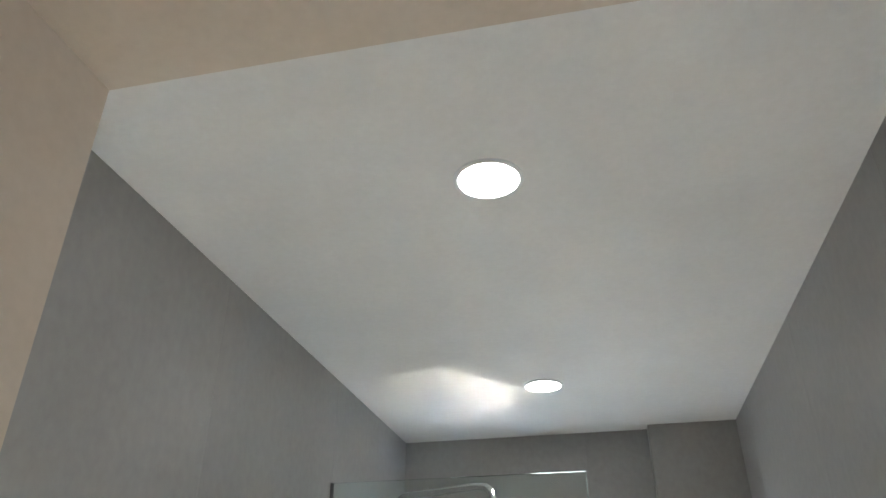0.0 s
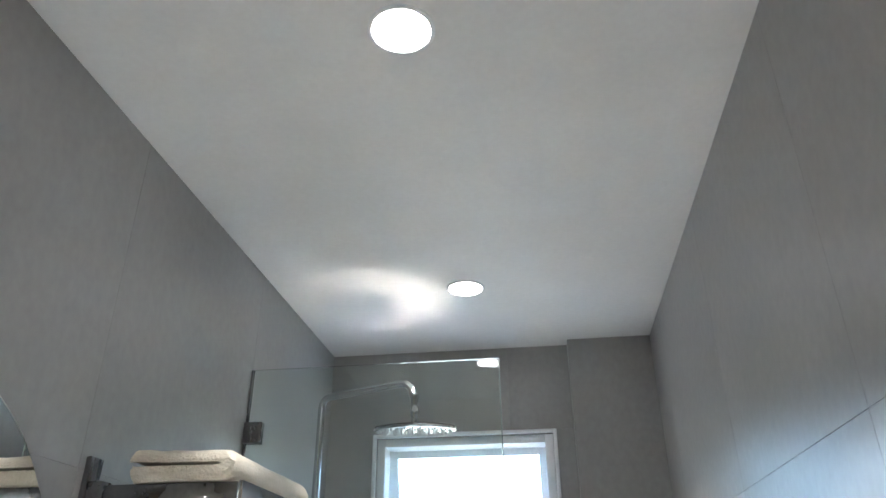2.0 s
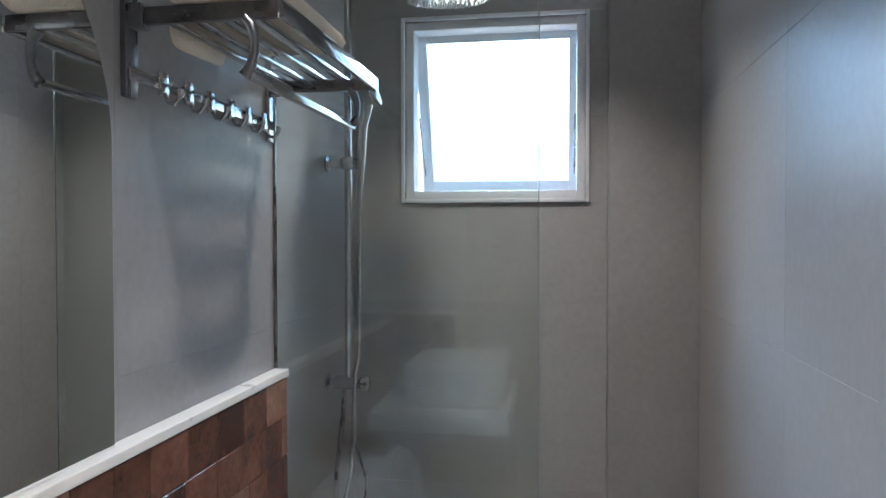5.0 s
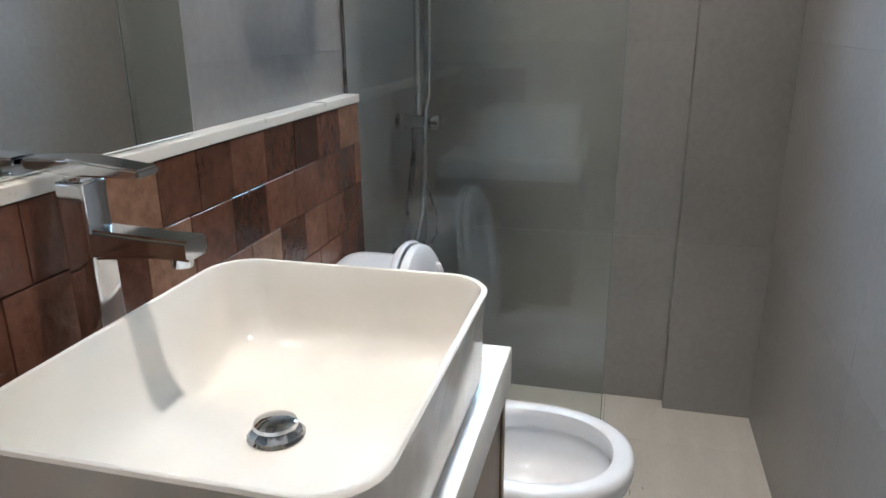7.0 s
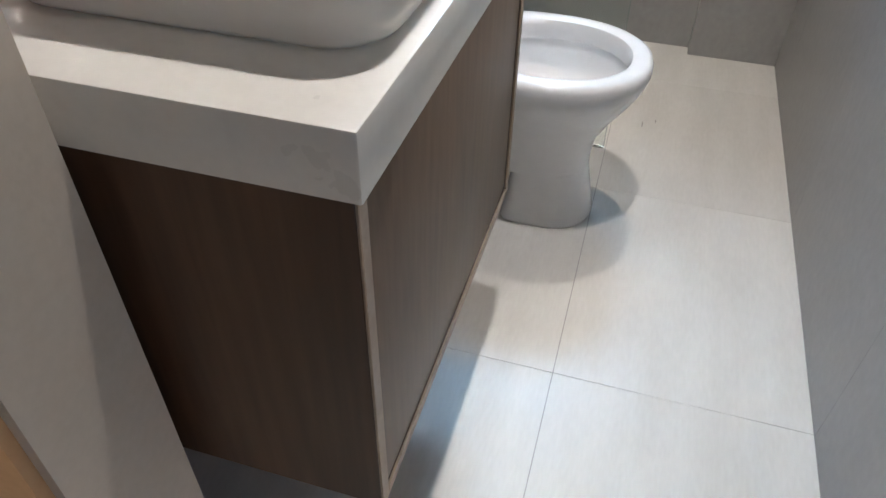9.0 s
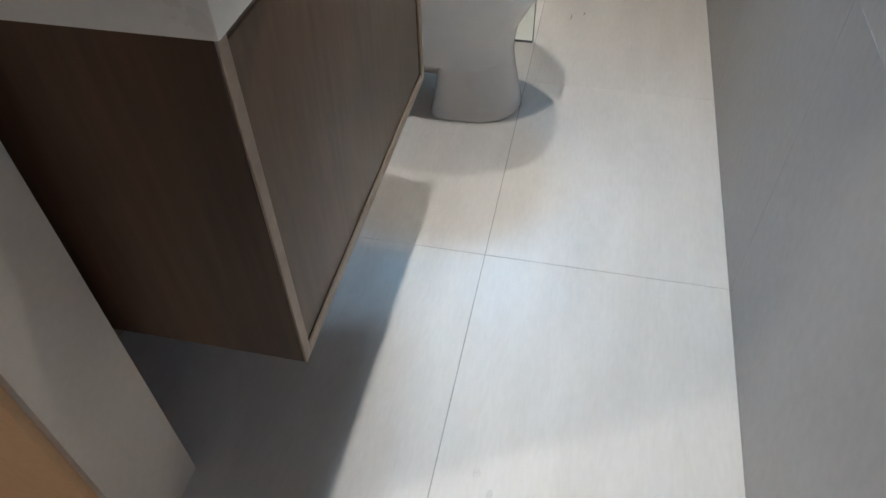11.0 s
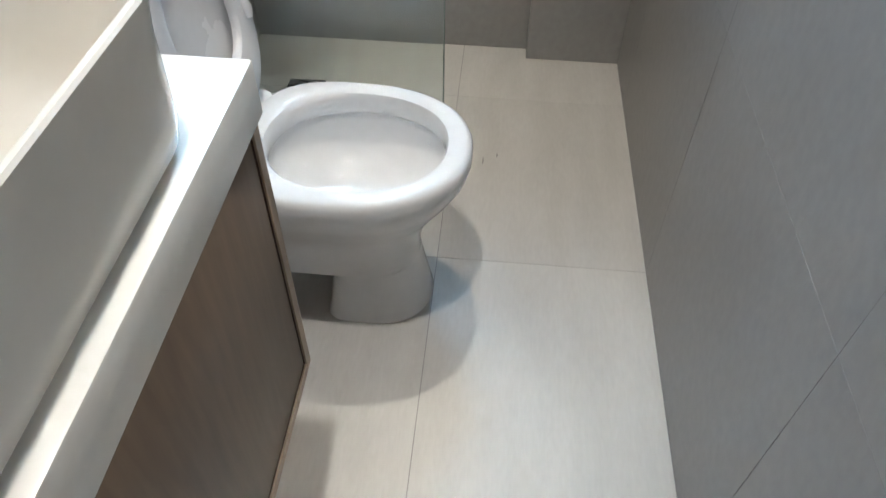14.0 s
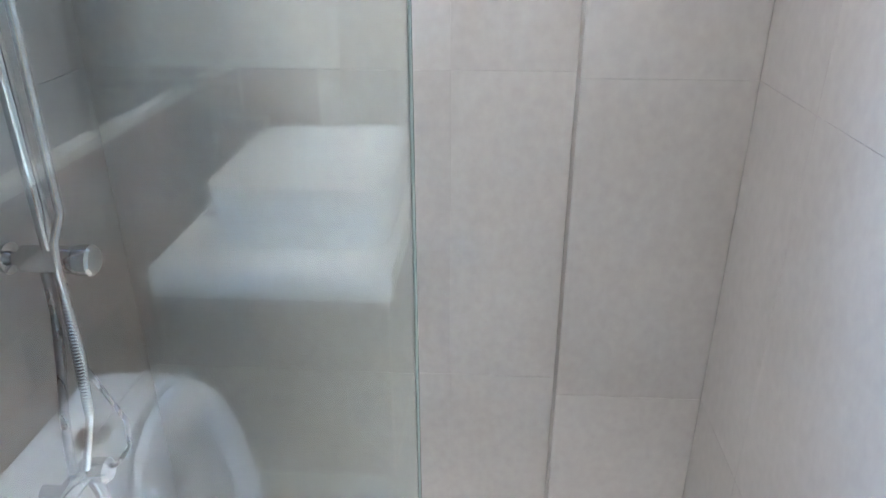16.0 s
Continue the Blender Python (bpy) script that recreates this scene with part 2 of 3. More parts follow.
add_box(bm, hx0, hx1, ya, yb, hz1, H)
wall_back = structure("wall_back", bm, GROUT, "grey tiled end wall with a window opening", "wall")
pillar = structure("pillar", box(PX + 0.0015, W + T, PY + 0.0015, BACK + T, -T, H), GROUT, "grey tiled boxed-in column in the shower corner", "column")
bm = bmesh.new()
add_box(bm, -0.9, DX0, OUT, FRONT, 0, 2.5)
add_box(bm, W + T, 2.6, OUT, OUT + 0.1, 0, 2.5)
add_box(bm, DX0, W + T, OUT, FRONT, DTOP, 2.5)
wall_front = structure("wall_front", bm, JAMB_PAINT, "painted wall round the bathroom doorway", "wall")
floor_ob = structure("floor", box(-0.12, W + 0.12, OUT, BACK + 0.15, -0.1, -0.0012), FLOOR_GROUT, "grey grout bed under pale floor tiles", "floor")
ceiling = structure("ceiling", box(-0.12, W + 0.12, FRONT, BACK + 0.15, H, H + 0.1), PAINT_WHITE, "smooth white painted ceiling", "ceiling")
# the bedroom behind the camera, unseen; its opening for the fill lamp is added
bm = bmesh.new()
add_box(bm, -1.0, -0.9, -3.6, OUT, 0, 2.5)
add_box(bm, 2.6, 2.7, -3.6, -2.6, 0, 2.5)
add_box(bm, 2.6, 2.7, -1.4, OUT + 0.1, 0, 2.5)
add_box(bm, 2.6, 2.7, -2.6, -1.4, 0, 0.85)
add_box(bm, 2.6, 2.7, -2.6, -1.4, 2.15, 2.5)
add_box(bm, -0.9, 2.6, -3.6, -3.5, 0, 2.5)
structure("wall_bedroom", bm, PAINT_BEIGE, "plain warm beige bedroom wall", "wall")
structure("floor_bedroom", box(-1.0, 2.7, -3.6, OUT - 0.0005, -0.1, -0.001), BEDROOM_FLOOR, "pale bedroom floor at the doorway", "floor")
structure("ceiling_bedroom", box(-1.0, 2.7, -3.6, OUT, 2.5, 2.6), PAINT_WHITE, "plain white bedroom ceiling", "ceiling")
structure("hill_ground", box(-14, 12, 58, 62, -3.3, -0.6), BEDROOM_FLOOR, "raised bank of pale ground far outside", "ground")
structure("ground", box(-400, 400, -400, 400, -3.4, -3.3), BEDROOM_FLOOR, "pale ground outside below the window", "ground")
# doorway lining on the bedroom side
structure("trim_left", box(-0.9, DX0 - 0.012, OUT - 0.012, OUT, 0, 2.5), PAINT_OCHRE, "warm ochre painted wall face beside the doorway", "trim")
structure("trim_right", box(W - 0.004, W + 0.07, -0.3235, -0.2955, 0, DTOP - 0.001, bevel=0.003), WOOD_EDGE, "pale timber door frame edge", "trim")
structure("trim_casing", box(W - 0.002, W + 0.07, OUT - 0.014, -0.3240, 0, DTOP - 0.001, bevel=0.002), ALU, "white painted casing beside the timber door frame", "trim")



# ---- vanity ----
CX, CY0, CY1, CZ0, CZ1 = 0.497, -0.190, 0.420, 0.730, 0.790


def build_vanity():
    tagged(mesh_ob("countertop", box(0.040, CX, CY0, CY1, CZ0, CZ1, bevel=0.003), STONE_TOP), "cream solid-surface vanity top with square edges", "countertop")
    cab = thing("vanity_cabinet", (0.25, 0.11, 0.305), "wall-hung dark wood vanity cabinet under a cream top", "cabinet")
    y0, y1, z0, z1, xf = CY0 + 0.008, 0.416, 0.310, 0.7295, 0.490
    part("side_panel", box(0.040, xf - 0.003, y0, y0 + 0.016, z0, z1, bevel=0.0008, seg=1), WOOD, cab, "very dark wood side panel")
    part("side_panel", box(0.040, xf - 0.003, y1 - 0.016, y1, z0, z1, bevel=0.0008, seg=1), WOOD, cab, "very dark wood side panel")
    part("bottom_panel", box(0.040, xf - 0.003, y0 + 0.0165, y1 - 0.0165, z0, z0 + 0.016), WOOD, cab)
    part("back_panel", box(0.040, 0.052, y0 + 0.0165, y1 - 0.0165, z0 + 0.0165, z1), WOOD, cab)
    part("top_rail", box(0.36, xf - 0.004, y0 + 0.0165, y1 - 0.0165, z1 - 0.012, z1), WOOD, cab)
    for ya_, yb_, za_, zb_ in ((y0, y0 + 0.016, z0, z1), (y1 - 0.016, y1, z0, z1), (y0 + 0.0165, y1 - 0.0165, z0, z0 + 0.016)):
        part("edge_band", box(xf - 0.003, xf, ya_, yb_, za_, zb_, bevel=0.0008, seg=1), WOOD_EDGE, cab, "pale brown wood edge strip")
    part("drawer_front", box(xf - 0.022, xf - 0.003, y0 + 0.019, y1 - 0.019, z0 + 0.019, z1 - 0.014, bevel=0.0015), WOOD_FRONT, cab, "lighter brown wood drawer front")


def build_basin():
    x0, x1, y0, y1, zb, zt = 0.126, 0.487, -0.108, 0.338, 0.7905, 0.920
    def ring(d, z, r):
        return round_rect(x0 + d, x1 - d, y0 + d, y1 - d, z, r, 8)
    rings = [ring(0.020, zb, 0.05), ring(0.013, zb + 0.002, 0.052), ring(0.008, zb + 0.008, 0.055), ring(0.005, zb + 0.026, 0.057), ring(0.003, zt - 0.03, 0.057), ring(0.0005, zt - 0.006, 0.056),
             ring(0.0, zt - 0.003, 0.056), ring(0.002, zt - 0.0005, 0.055), ring(0.0045, zt, 0.053), ring(0.007, zt - 0.001, 0.051), ring(0.009, zt - 0.005, 0.049),
             ring(0.016, zt - 0.04, 0.046), ring(0.022, zb + 0.062, 0.046), ring(0.027, zb + 0.047, 0.048), ring(0.034, zb + 0.036, 0.05), ring(0.044, zb + 0.028, 0.052), ring(0.057, zb + 0.0232, 0.054), ring(0.076, zb + 0.0205, 0.05), ring(0.13, zb + 0.017, 0.04)]
    basin = thing("vessel_basin", (0.306, 0.115, zb), "glossy white rectangular ceramic vessel basin on the cream top", "basin")
    part("bowl", loft(rings), BASIN_CERAMIC, basin)
    dx, dy, dz = 0.300, 0.118, zb + 0.0172
    drain = part("drain_ring", lathe([(0.002, 0), (0.029, 0), (0.030, 0.002), (0.027, 0.0045), (0.022, 0.0035), (0.003, 0.003)], (dx, dy, dz)), CHROME, basin, "chrome waste ring")
    part("plug", lathe([(0.010, 0.003), (0.010, 0.010), (0.021, 0.0105), (0.0235, 0.013), (0.022, 0.0165), (0.014, 0.0195), (0.001, 0.0205)], (dx, dy, dz)), CHROME, drain)


def build_tap():
    tap = thing("basin_tap", (0.082, 0.150, CZ1), "tall square chrome single-lever tap behind the basin", "tap")
    x, y = 0.082, 0.150
    part("base_plate", box(x - 0.026, x + 0.026, y - 0.026, y + 0.026, CZ1 + 0.0004, CZ1 + 0.007, bevel=0.002), CHROME, tap)
    part("column", box(x - 0.018, x + 0.018, y - 0.018, y + 0.018, CZ1 + 0.007, 1.060, bevel=0.004, seg=3), CHROME, tap)
    bm = bmesh.new()
    loft([[(x + 0.016, y + a * 0.018, z) for a, z in ((-1, 0.977), (1, 0.977), (1, 1.010), (-1, 1.010))],
          [(x + 0.09, y + a * 0.018, z) for a, z in ((-1, 0.984), (1, 0.984), (1, 1.006), (-1, 1.006))],
          [(x + 0.128, y + a * 0.019, z) for a, z in ((-1, 0.983), (1, 0.984), (1, 1.005), (-1, 1.005))]], bm=bm)
    bmesh.ops.bevel(bm, geom=[e for e in bm.edges if abs((e.verts[0].co - e.verts[1].co).x) > 0.02], offset=0.004, segments=3, affect="EDGES")
    spout = part("spout", bm, CHROME, tap)
    part("aerator", lathe([(0.001, -0.012), (0.010, -0.012), (0.011, -0.009), (0.011, 0.001), (0.001, 0.001)], (x + 0.110, y, 0.9845)), CHROME, spout)
    bm = bmesh.new()
    loft([[(x - 0.055, y + a * 0.017, z) for a, z in ((-1, 1.072), (1, 1.072), (1, 1.082), (-1, 1.082))],
          [(x + 0.005, y + a * 0.020, z) for a, z in ((-1, 1.066), (1, 1.066), (1, 1.084), (-1, 1.084))],
          [(x + 0.084, y + a * 0.018, z) for a, z in ((-1, 1.066), (1, 1.066), (1, 1.075), (-1, 1.075))]], bm=bm)
    bmesh.ops.bevel(bm, geom=bm.edges[:], offset=0.0025, segments=2, affect="EDGES")
    part("lever", bm, CHROME, tap)
    part("neck", lathe([(0.014, 1.058), (0.015, 1.061), (0.015, 1.066), (0.014, 1.068)], (x, y, 0)), CHROME, tap)


build_vanity()
build_basin()
build_tap()


# ---- tiled half wall, ledge and arched mirror ----
LX, LTOP = 0.036, 1.042
half_wall = structure("wall_half", box(0.001, LX - 0.007, FRONT, GY - 0.008, 0, LTOP), BROWN_GROUT, "low splash wall faced with glazed terracotta tiles", "wall")
structure("trim_ledge", box(0.001, LX + 0.002, FRONT, GY - 0.007, LTOP, LTOP + 0.018, bevel=0.002), STONE_TOP, "cream stone ledge capping the terracotta tiles", "trim")

RX, RY = 0.236, FRONT + 0.004         # the splash facing turns the corner onto the door wall
return_wall = structure("wall_half_return", box(LX + 0.004, RX, FRONT + 0.0002, RY, 0, LTOP), BROWN_GROUT, "low terracotta tiled facing beside the doorway", "wall")
structure("trim_ledge_return", box(LX + 0.0035, RX + 0.002, FRONT + 0.0002, RY + 0.010, LTOP, LTOP + 0.018, bevel=0.002), STONE_TOP, "cream stone ledge returning beside the doorway", "trim")


def build_mirror():
    cy, cz, r, z0 = 0.122, 1.498, 0.332, LTOP + 0.0185
    def outline(d, x):
        pts = [(x, cy - r + d, z0 + d), ]
        pts += [(x, cy + (r - d) * math.cos(a), cz + (r - d) * math.sin(a)) for a in (math.pi - math.pi * k / 48 for k in range(49))]
        pts += [(x, cy + r - d, z0 + d)]
        return pts
    mir = thing("arched_mirror", (0.01, cy, z0), "frameless arched wall mirror standing on the stone ledge", "mirror")
    part("backing", loft([outline(0.002, 0.0015), outline(0.0, 0.003), outline(0.0, 0.0175)]), RUBBER, mir, "thin dark mirror edge")
    part("mirror_glass", loft([outline(0.001, 0.0178), outline(0.0015, 0.0215), outline(0.004, 0.0225)]), MIRROR, mir, smooth=False)


build_mirror()


# ---- toilet ----
def build_toilet():
    cy = 0.812
    t = thing("toilet", (0.45, cy, 0), "white ceramic close-coupled toilet with its seat and lid raised", "toilet")

    def ring(x0, x1, hy, z, cx=0.475, rear=3.0, m=56):
        out = []
        for k in range(m):
            a = 2 * math.pi * k / m
            c, s_ = math.cos(a), math.sin(a)
            e = 2.2 if c > 0 else rear
            ax = (x1 - cx) if c > 0 else (cx - x0)
            out.append((cx + ax * math.copysign(abs(c) ** (2 / e), c), cy + hy * math.copysign(abs(s_) ** (2 / e), s_), z))
        return out
    rings = [ring(0.418, 0.621, 0.098, 0.0005, 0.51, 6), ring(0.416, 0.623, 0.100, 0.008, 0.51, 6), ring(0.424, 0.615, 0.097, 0.04, 0.51, 6), ring(0.434, 0.601, 0.093, 0.11, 0.51, 6), ring(0.436, 0.599, 0.093, 0.128, 0.50, 6), ring(0.430, 0.598, 0.0932, 0.134, 0.50, 7), ring(0.085, 0.598, 0.0935, 0.136, 0.49, 8), ring(0.085, 0.598, 0.094, 0.16, 0.49, 7),
             ring(0.085, 0.606, 0.104, 0.21, 0.48, 6), ring(0.090, 0.634, 0.126, 0.26, 0.475, 5), ring(0.110, 0.664, 0.152, 0.305, 0.475, 4), ring(0.200, 0.684, 0.168, 0.34, 0.475, 3.2), ring(0.286, 0.690, 0.172, 0.362),
             ring(0.289, 0.690, 0.172, 0.376), ring(0.294, 0.686, 0.168, 0.385), ring(0.303, 0.678, 0.160, 0.390), ring(0.325, 0.656, 0.140, 0.3905, 0.48, 2.4), ring(0.333, 0.648, 0.132, 0.387, 0.48, 2.2), ring(0.337, 0.644, 0.128, 0.378, 0.485, 2.1),
             ring(0.338, 0.643, 0.127, 0.352, 0.485, 2.1), ring(0.336, 0.645, 0.129, 0.3475, 0.485, 2.1), ring(0.330, 0.651, 0.135, 0.347, 0.485, 2.1), ring(0.329, 0.652, 0.136, 0.335, 0.485, 2.1), ring(0.338, 0.640, 0.126, 0.308, 0.485, 2.1), ring(0.362, 0.608, 0.104, 0.276, 0.485, 2.1), ring(0.392, 0.566, 0.074, 0.256, 0.485, 2.1), ring(0.425, 0.522, 0.038, 0.246, 0.48, 2.1)]
    part("bowl", loft(rings), CERAMIC, t)
    part("trapway", tube([(0.43, cy, 0.115), (0.33, cy, 0.115), (0.22, cy, 0.11), (0.17, cy, 0.06), (0.17, cy, 0.001)], [0.05, 0.045, 0.045, 0.048, 0.055], 18), CERAMIC, t)
    part("rear_shelf", loft([round_rect(0.060, 0.325, cy - 0.115, cy + 0.115, 0.31, 0.035),
                             round_rect(0.056, 0.328, cy - 0.130, cy + 0.130, 0.345, 0.035), round_rect(0.056, 0.328, cy - 0.130, cy + 0.130, 0.380, 0.035), round_rect(0.062, 0.322, cy - 0.124, cy + 0.124, 0.3885, 0.03)]), CERAMIC, t)
    part("tank", loft([round_rect(0.052, 0.188, cy - 0.145, cy + 0.145, 0.389, 0.03), round_rect(0.046, 0.198, cy - 0.155, cy + 0.155, 0.41, 0.035), round_rect(0.042, 0.206, cy - 0.163, cy + 0.163, 0.684, 0.04)]), CERAMIC, t)
    lid_rings = [(0.004, 0.6845, 0.038), (0.0, 0.688, 0.042), (-0.004, 0.695, 0.046), (-0.004, 0.708, 0.046), (0.0, 0.717, 0.044), (0.010, 0.723, 0.038), (0.03, 0.7245, 0.025)]
    tank_lid = part("tank_lid", loft([round_rect(0.040 + max(d, 0), 0.210 - d, cy - 0.166 + d, cy + 0.166 - d, z, r, 8) for d, z, r in lid_rings]), CERAMIC, t)
    part("flush_button", lathe([(0.002, 0), (0.024, 0), (0.025, 0.003), (0.021, 0.006), (0.012, 0.0068), (0.001, 0.007)], (0.130, cy - 0.004, 0.7246)), CHROME, tank_lid, "round chrome flush button")

    hinge, tilt = Vector((0.292, cy, 0.402)), radians(9)
    up, out = Vector((-math.sin(tilt), 0, math.cos(tilt))), Vector((math.cos(tilt), 0, math.sin(tilt)))

    def flat(u0, u1, hv, n, d=0.0, m=56):
        """A D-shaped outline in the raised plane; n: distance in front of it, d: inset."""
        cu = u0 + (u1 - u0) * 0.46
        pts = []
        for k in range(m):
            a = 2 * math.pi * k / m
            c, s_ = math.cos(a), math.sin(a)
            e = 2.15 if c > 0 else 3.0
            au = (u1 - cu if c > 0 else cu - u0) - d
            p = hinge + up * (cu + au * math.copysign(abs(c) ** (2 / e), c)) + out * n
            p.y += (hv - d) * math.copysign(abs(s_) ** (2 / e), s_)
            pts.append(p)
        return pts
    part("lid", loft([flat(0.004, 0.402, 0.168, -0.020, 0.012), flat(0.004, 0.402, 0.168, -0.018, 0.004), flat(0.004, 0.402, 0.168, -0.012), flat(0.004, 0.402, 0.168, -0.004), flat(0.004, 0.402, 0.168, -0.002, 0.005),
                      flat(0.004, 0.402, 0.168, -0.006, 0.012), flat(0.004, 0.402, 0.168, -0.008, 0.06)]), PLASTIC, t, "white plastic toilet lid leaning on the tank")
    o = (0.004, 0.394, 0.164)
    i_ = (0.086, 0.322, 0.107)
    seat_rings = [flat(*o, 0.001, 0.006), flat(*o, 0.002, 0.001), flat(*o, 0.010), flat(*o, 0.018, 0.003), flat(*o, 0.0215, 0.012), flat(*i_, 0.0215, -0.012), flat(*i_, 0.018, -0.003), flat(*i_, 0.010), flat(*i_, 0.002, -0.002)]
    seat_rings.append(seat_rings[0])
    bm = loft(seat_rings, False, False)
    bmesh.ops.remove_doubles(bm, verts=bm.verts, dist=1e-6)
    seat = part("seat", bm, PLASTIC, t, "white plastic toilet seat raised against the lid")
    for u, v in ((0.312, 0.092), (0.312, -0.092), (0.140, 0.134), (0.140, -0.134)):
        c = hinge + up * u + out * 0.021 + Vector((0, v, 0))
        part("bumper", tube([c - up * 0.019 - out * 0.003, c - up * 0.013 + out * 0.001, c + out * 0.003, c + up * 0.013 + out * 0.001, c + up * 0.019 - out * 0.003], [0.003, 0.009, 0.0105, 0.009, 0.003], 12), PLASTIC, seat)
    for v in (-0.075, 0.075):
        part("hinge", tube([(0.288, cy + v - 0.022, 0.402), (0.288, cy + v + 0.022, 0.402)], 0.011, 14), PLASTIC, t)


build_toilet()


# ---- shower screen fittings ----
def build_screen():
    scr = thing("shower_screen", (0.3, GY, 0), "frameless clear glass shower screen held by a square clip", "shower screen")
    pane = part("pane", box(0.006, GX, GY - 0.004, GY + 0.004, 0.004, GTOP, bevel=0.0008, seg=1), GLASS, scr, smooth=False)
    pane.visible_shadow = False
    # added opaque strip: its colour stands in for light caught along the edge
    part("polished_edge", box(GX + 0.0003, GX + 0.0022, GY - 0.004, GY + 0.004, 0.004, GTOP, bevel=0.0006, seg=1), GLASS_EDGE, scr, "opaque strip coloured for light caught on the glass edge")
    part("wall_seal", box(0.0005, 0.0055, GY - 0.006, GY + 0.006, 0.003, GTOP, bevel=0.001, seg=1), STEEL_DARK, scr, "thin dark seal along the wall")
    part("floor_seal", box(0.006, GX, GY - 0.005, GY + 0.005, 0.0002, 0.0038), STEEL_DARK, scr)
    clip = part("clip", box(0.0005, 0.045, GY - 0.014, GY - 0.0045, 1.905, 1.955, bevel=0.002), STEEL_DARK, scr, "square dark metal glass clip")
    part("clip_back", box(0.0005, 0.045, GY + 0.0045, GY + 0.014, 1.905, 1.955, bevel=0.002), STEEL_DARK, clip)


build_screen()


# ---- shower set ----
def build_shower():
    sy, rx = 1.470, 0.064
    sh = thing("shower_set", (0.05, sy, 0.9), "chrome riser shower set with a round rain head", "shower")
    top = bend((rx, sy, 1.3), (rx, sy, 2.116), (0.332, 1.350, 2.115), 0.03, 8)
    part("riser", tube([(rx, sy, 0.945), *top[:-1], (0.314, 1.358, 2.115), (0.342, 1.345, 2.110), (0.358, 1.337, 2.097), (0.364, 1.334, 2.072)], 0.0105, 16), CHROME, sh)
    hx, hy, hz = 0.372, 1.328, 1.981
    lean = Matrix.Translation((hx, hy, hz)) @ Matrix.Rotation(radians(6.5), 4, "X") @ Matrix.Translation((-hx, -hy, -hz))
    part("swivel_nut", lathe([(0.007, 0.097), (0.0115, 0.095), (0.0115, 0.076), (0.0075, 0.070), (0.0075, 0.060), (0.0125, 0.052), (0.0125, 0.038), (0.008, 0.030), (0.009, 0.009)], (hx - 0.004, hy, hz), seg=20), CHROME, sh)
    body = lathe([(0.001, 0.0030), (0.104, 0.0030), (0.1098, 0.0020), (0.111, 0.0), (0.109, -0.0045), (0.102, -0.006), (0.001, -0.006)], (hx, hy, hz), seg=64)
    body.transform(lean)
    head = part("rain_head", body, CHROME, sh, "round chrome rain shower head")
    plate = lathe([(0.001, 0.0034), (0.1095, 0.0034), (0.1099, 0.0040), (0.1094, 0.00432), (0.1052, 0.00558), (0.1048, 0.00566), (0.1042, 0.0057), (0.0192, 0.0057), (0.0186, 0.0058), (0.016, 0.0095), (0.008, 0.012)], (hx, hy, hz), seg=64)
    plate.transform(lean)
    part("top_plate", plate, POLISHED, head)
    bm = bmesh.new()
    for k, n in ((1, 6), (2, 12), (3, 18), (4, 24), (5, 30)):
        for j in range(n):
            a = 2 * math.pi * j / n
            x, y, r = hx + 0.019 * k * math.cos(a), hy + 0.019 * k * math.sin(a), 0.0032
            loft([[(x + r * q * math.cos(b), y + r * q * math.sin(b), hz - z) for b in (radians(d) for d in range(0, 360, 60))] for q, z in ((1, 0.0058), (0.9, 0.0085), (0.5, 0.0098))], bm=bm)
    bm.transform(lean)
    part("nozzles", bm, PLASTIC, head, "pale rubber spray nozzles")
    part("diverter", tube([(0.024, sy, 0.948), (0.100, sy, 0.948)], 0.020, 24), CHROME, sh, "chrome diverter body on the wall")
    part("diverter_knob", lathe([(0.018, 0.100), (0.0225, 0.103), (0.0225, 0.122), (0.019, 0.126), (0.001, 0.127)], (0, sy, 0.948), "x", 20), CHROME, sh)
    part("wall_flange", lathe([(0.001, 0.0005), (0.022, 0.0005), (0.023, 0.004), (0.010, 0.010), (0.009, 0.026)], (0, sy, 0.948), "x", 28), CHROME, sh)
    br = part("wall_bracket", tube([(0.002, sy, 1.576), (0.100, sy, 1.576)], 0.013, 18), CHROME, sh)
    part("bracket_flange", lathe([(0.001, 0.0005), (0.023, 0.0005), (0.024, 0.004), (0.015, 0.009)], (0, sy, 1.576), "x", 24), CHROME, br)
    part("slider", box(rx - 0.017, rx + 0.042, sy - 0.017, sy + 0.017, 1.558, 1.595, bevel=0.006, seg=3), CHROME, sh)
    hand = part("hand_shower", tube([(0.100, sy - 0.004, 1.500), (0.108, sy - 0.012, 1.60), (0.116, sy - 0.022, 1.68), (0.134, sy - 0.032, 1.738)], [0.009, 0.011, 0.012, 0.014], 14), CHROME, sh)
    m = Matrix.Translation((0.150, sy - 0.038, 1.776)) @ Matrix.Rotation(radians(72), 4, "Y")
    bm = lathe([(0.010, -0.014), (0.034, -0.010), (0.045, 0.0), (0.046, 0.006), (0.042, 0.009), (0.001, 0.010)], (0, 0, 0), seg=32)
    bm.transform(m)
    part("spray_face", bm, CHROME, hand)
    hose = [(0.100, sy - 0.004, 1.500), (0.099, sy - 0.004, 1.30), (0.096, sy - 0.006, 1.02), (0.092, sy - 0.028, 0.985), (0.090, sy - 0.030, 0.94), (0.088, sy - 0.024, 0.80), (0.080, sy - 0.030, 0.70), (0.066, sy - 0.050, 0.615)]
    part("hose", tube(hose, 0.0062, 12), CHROME, sh, "ribbed metal shower hose")
    bm = bmesh.new()
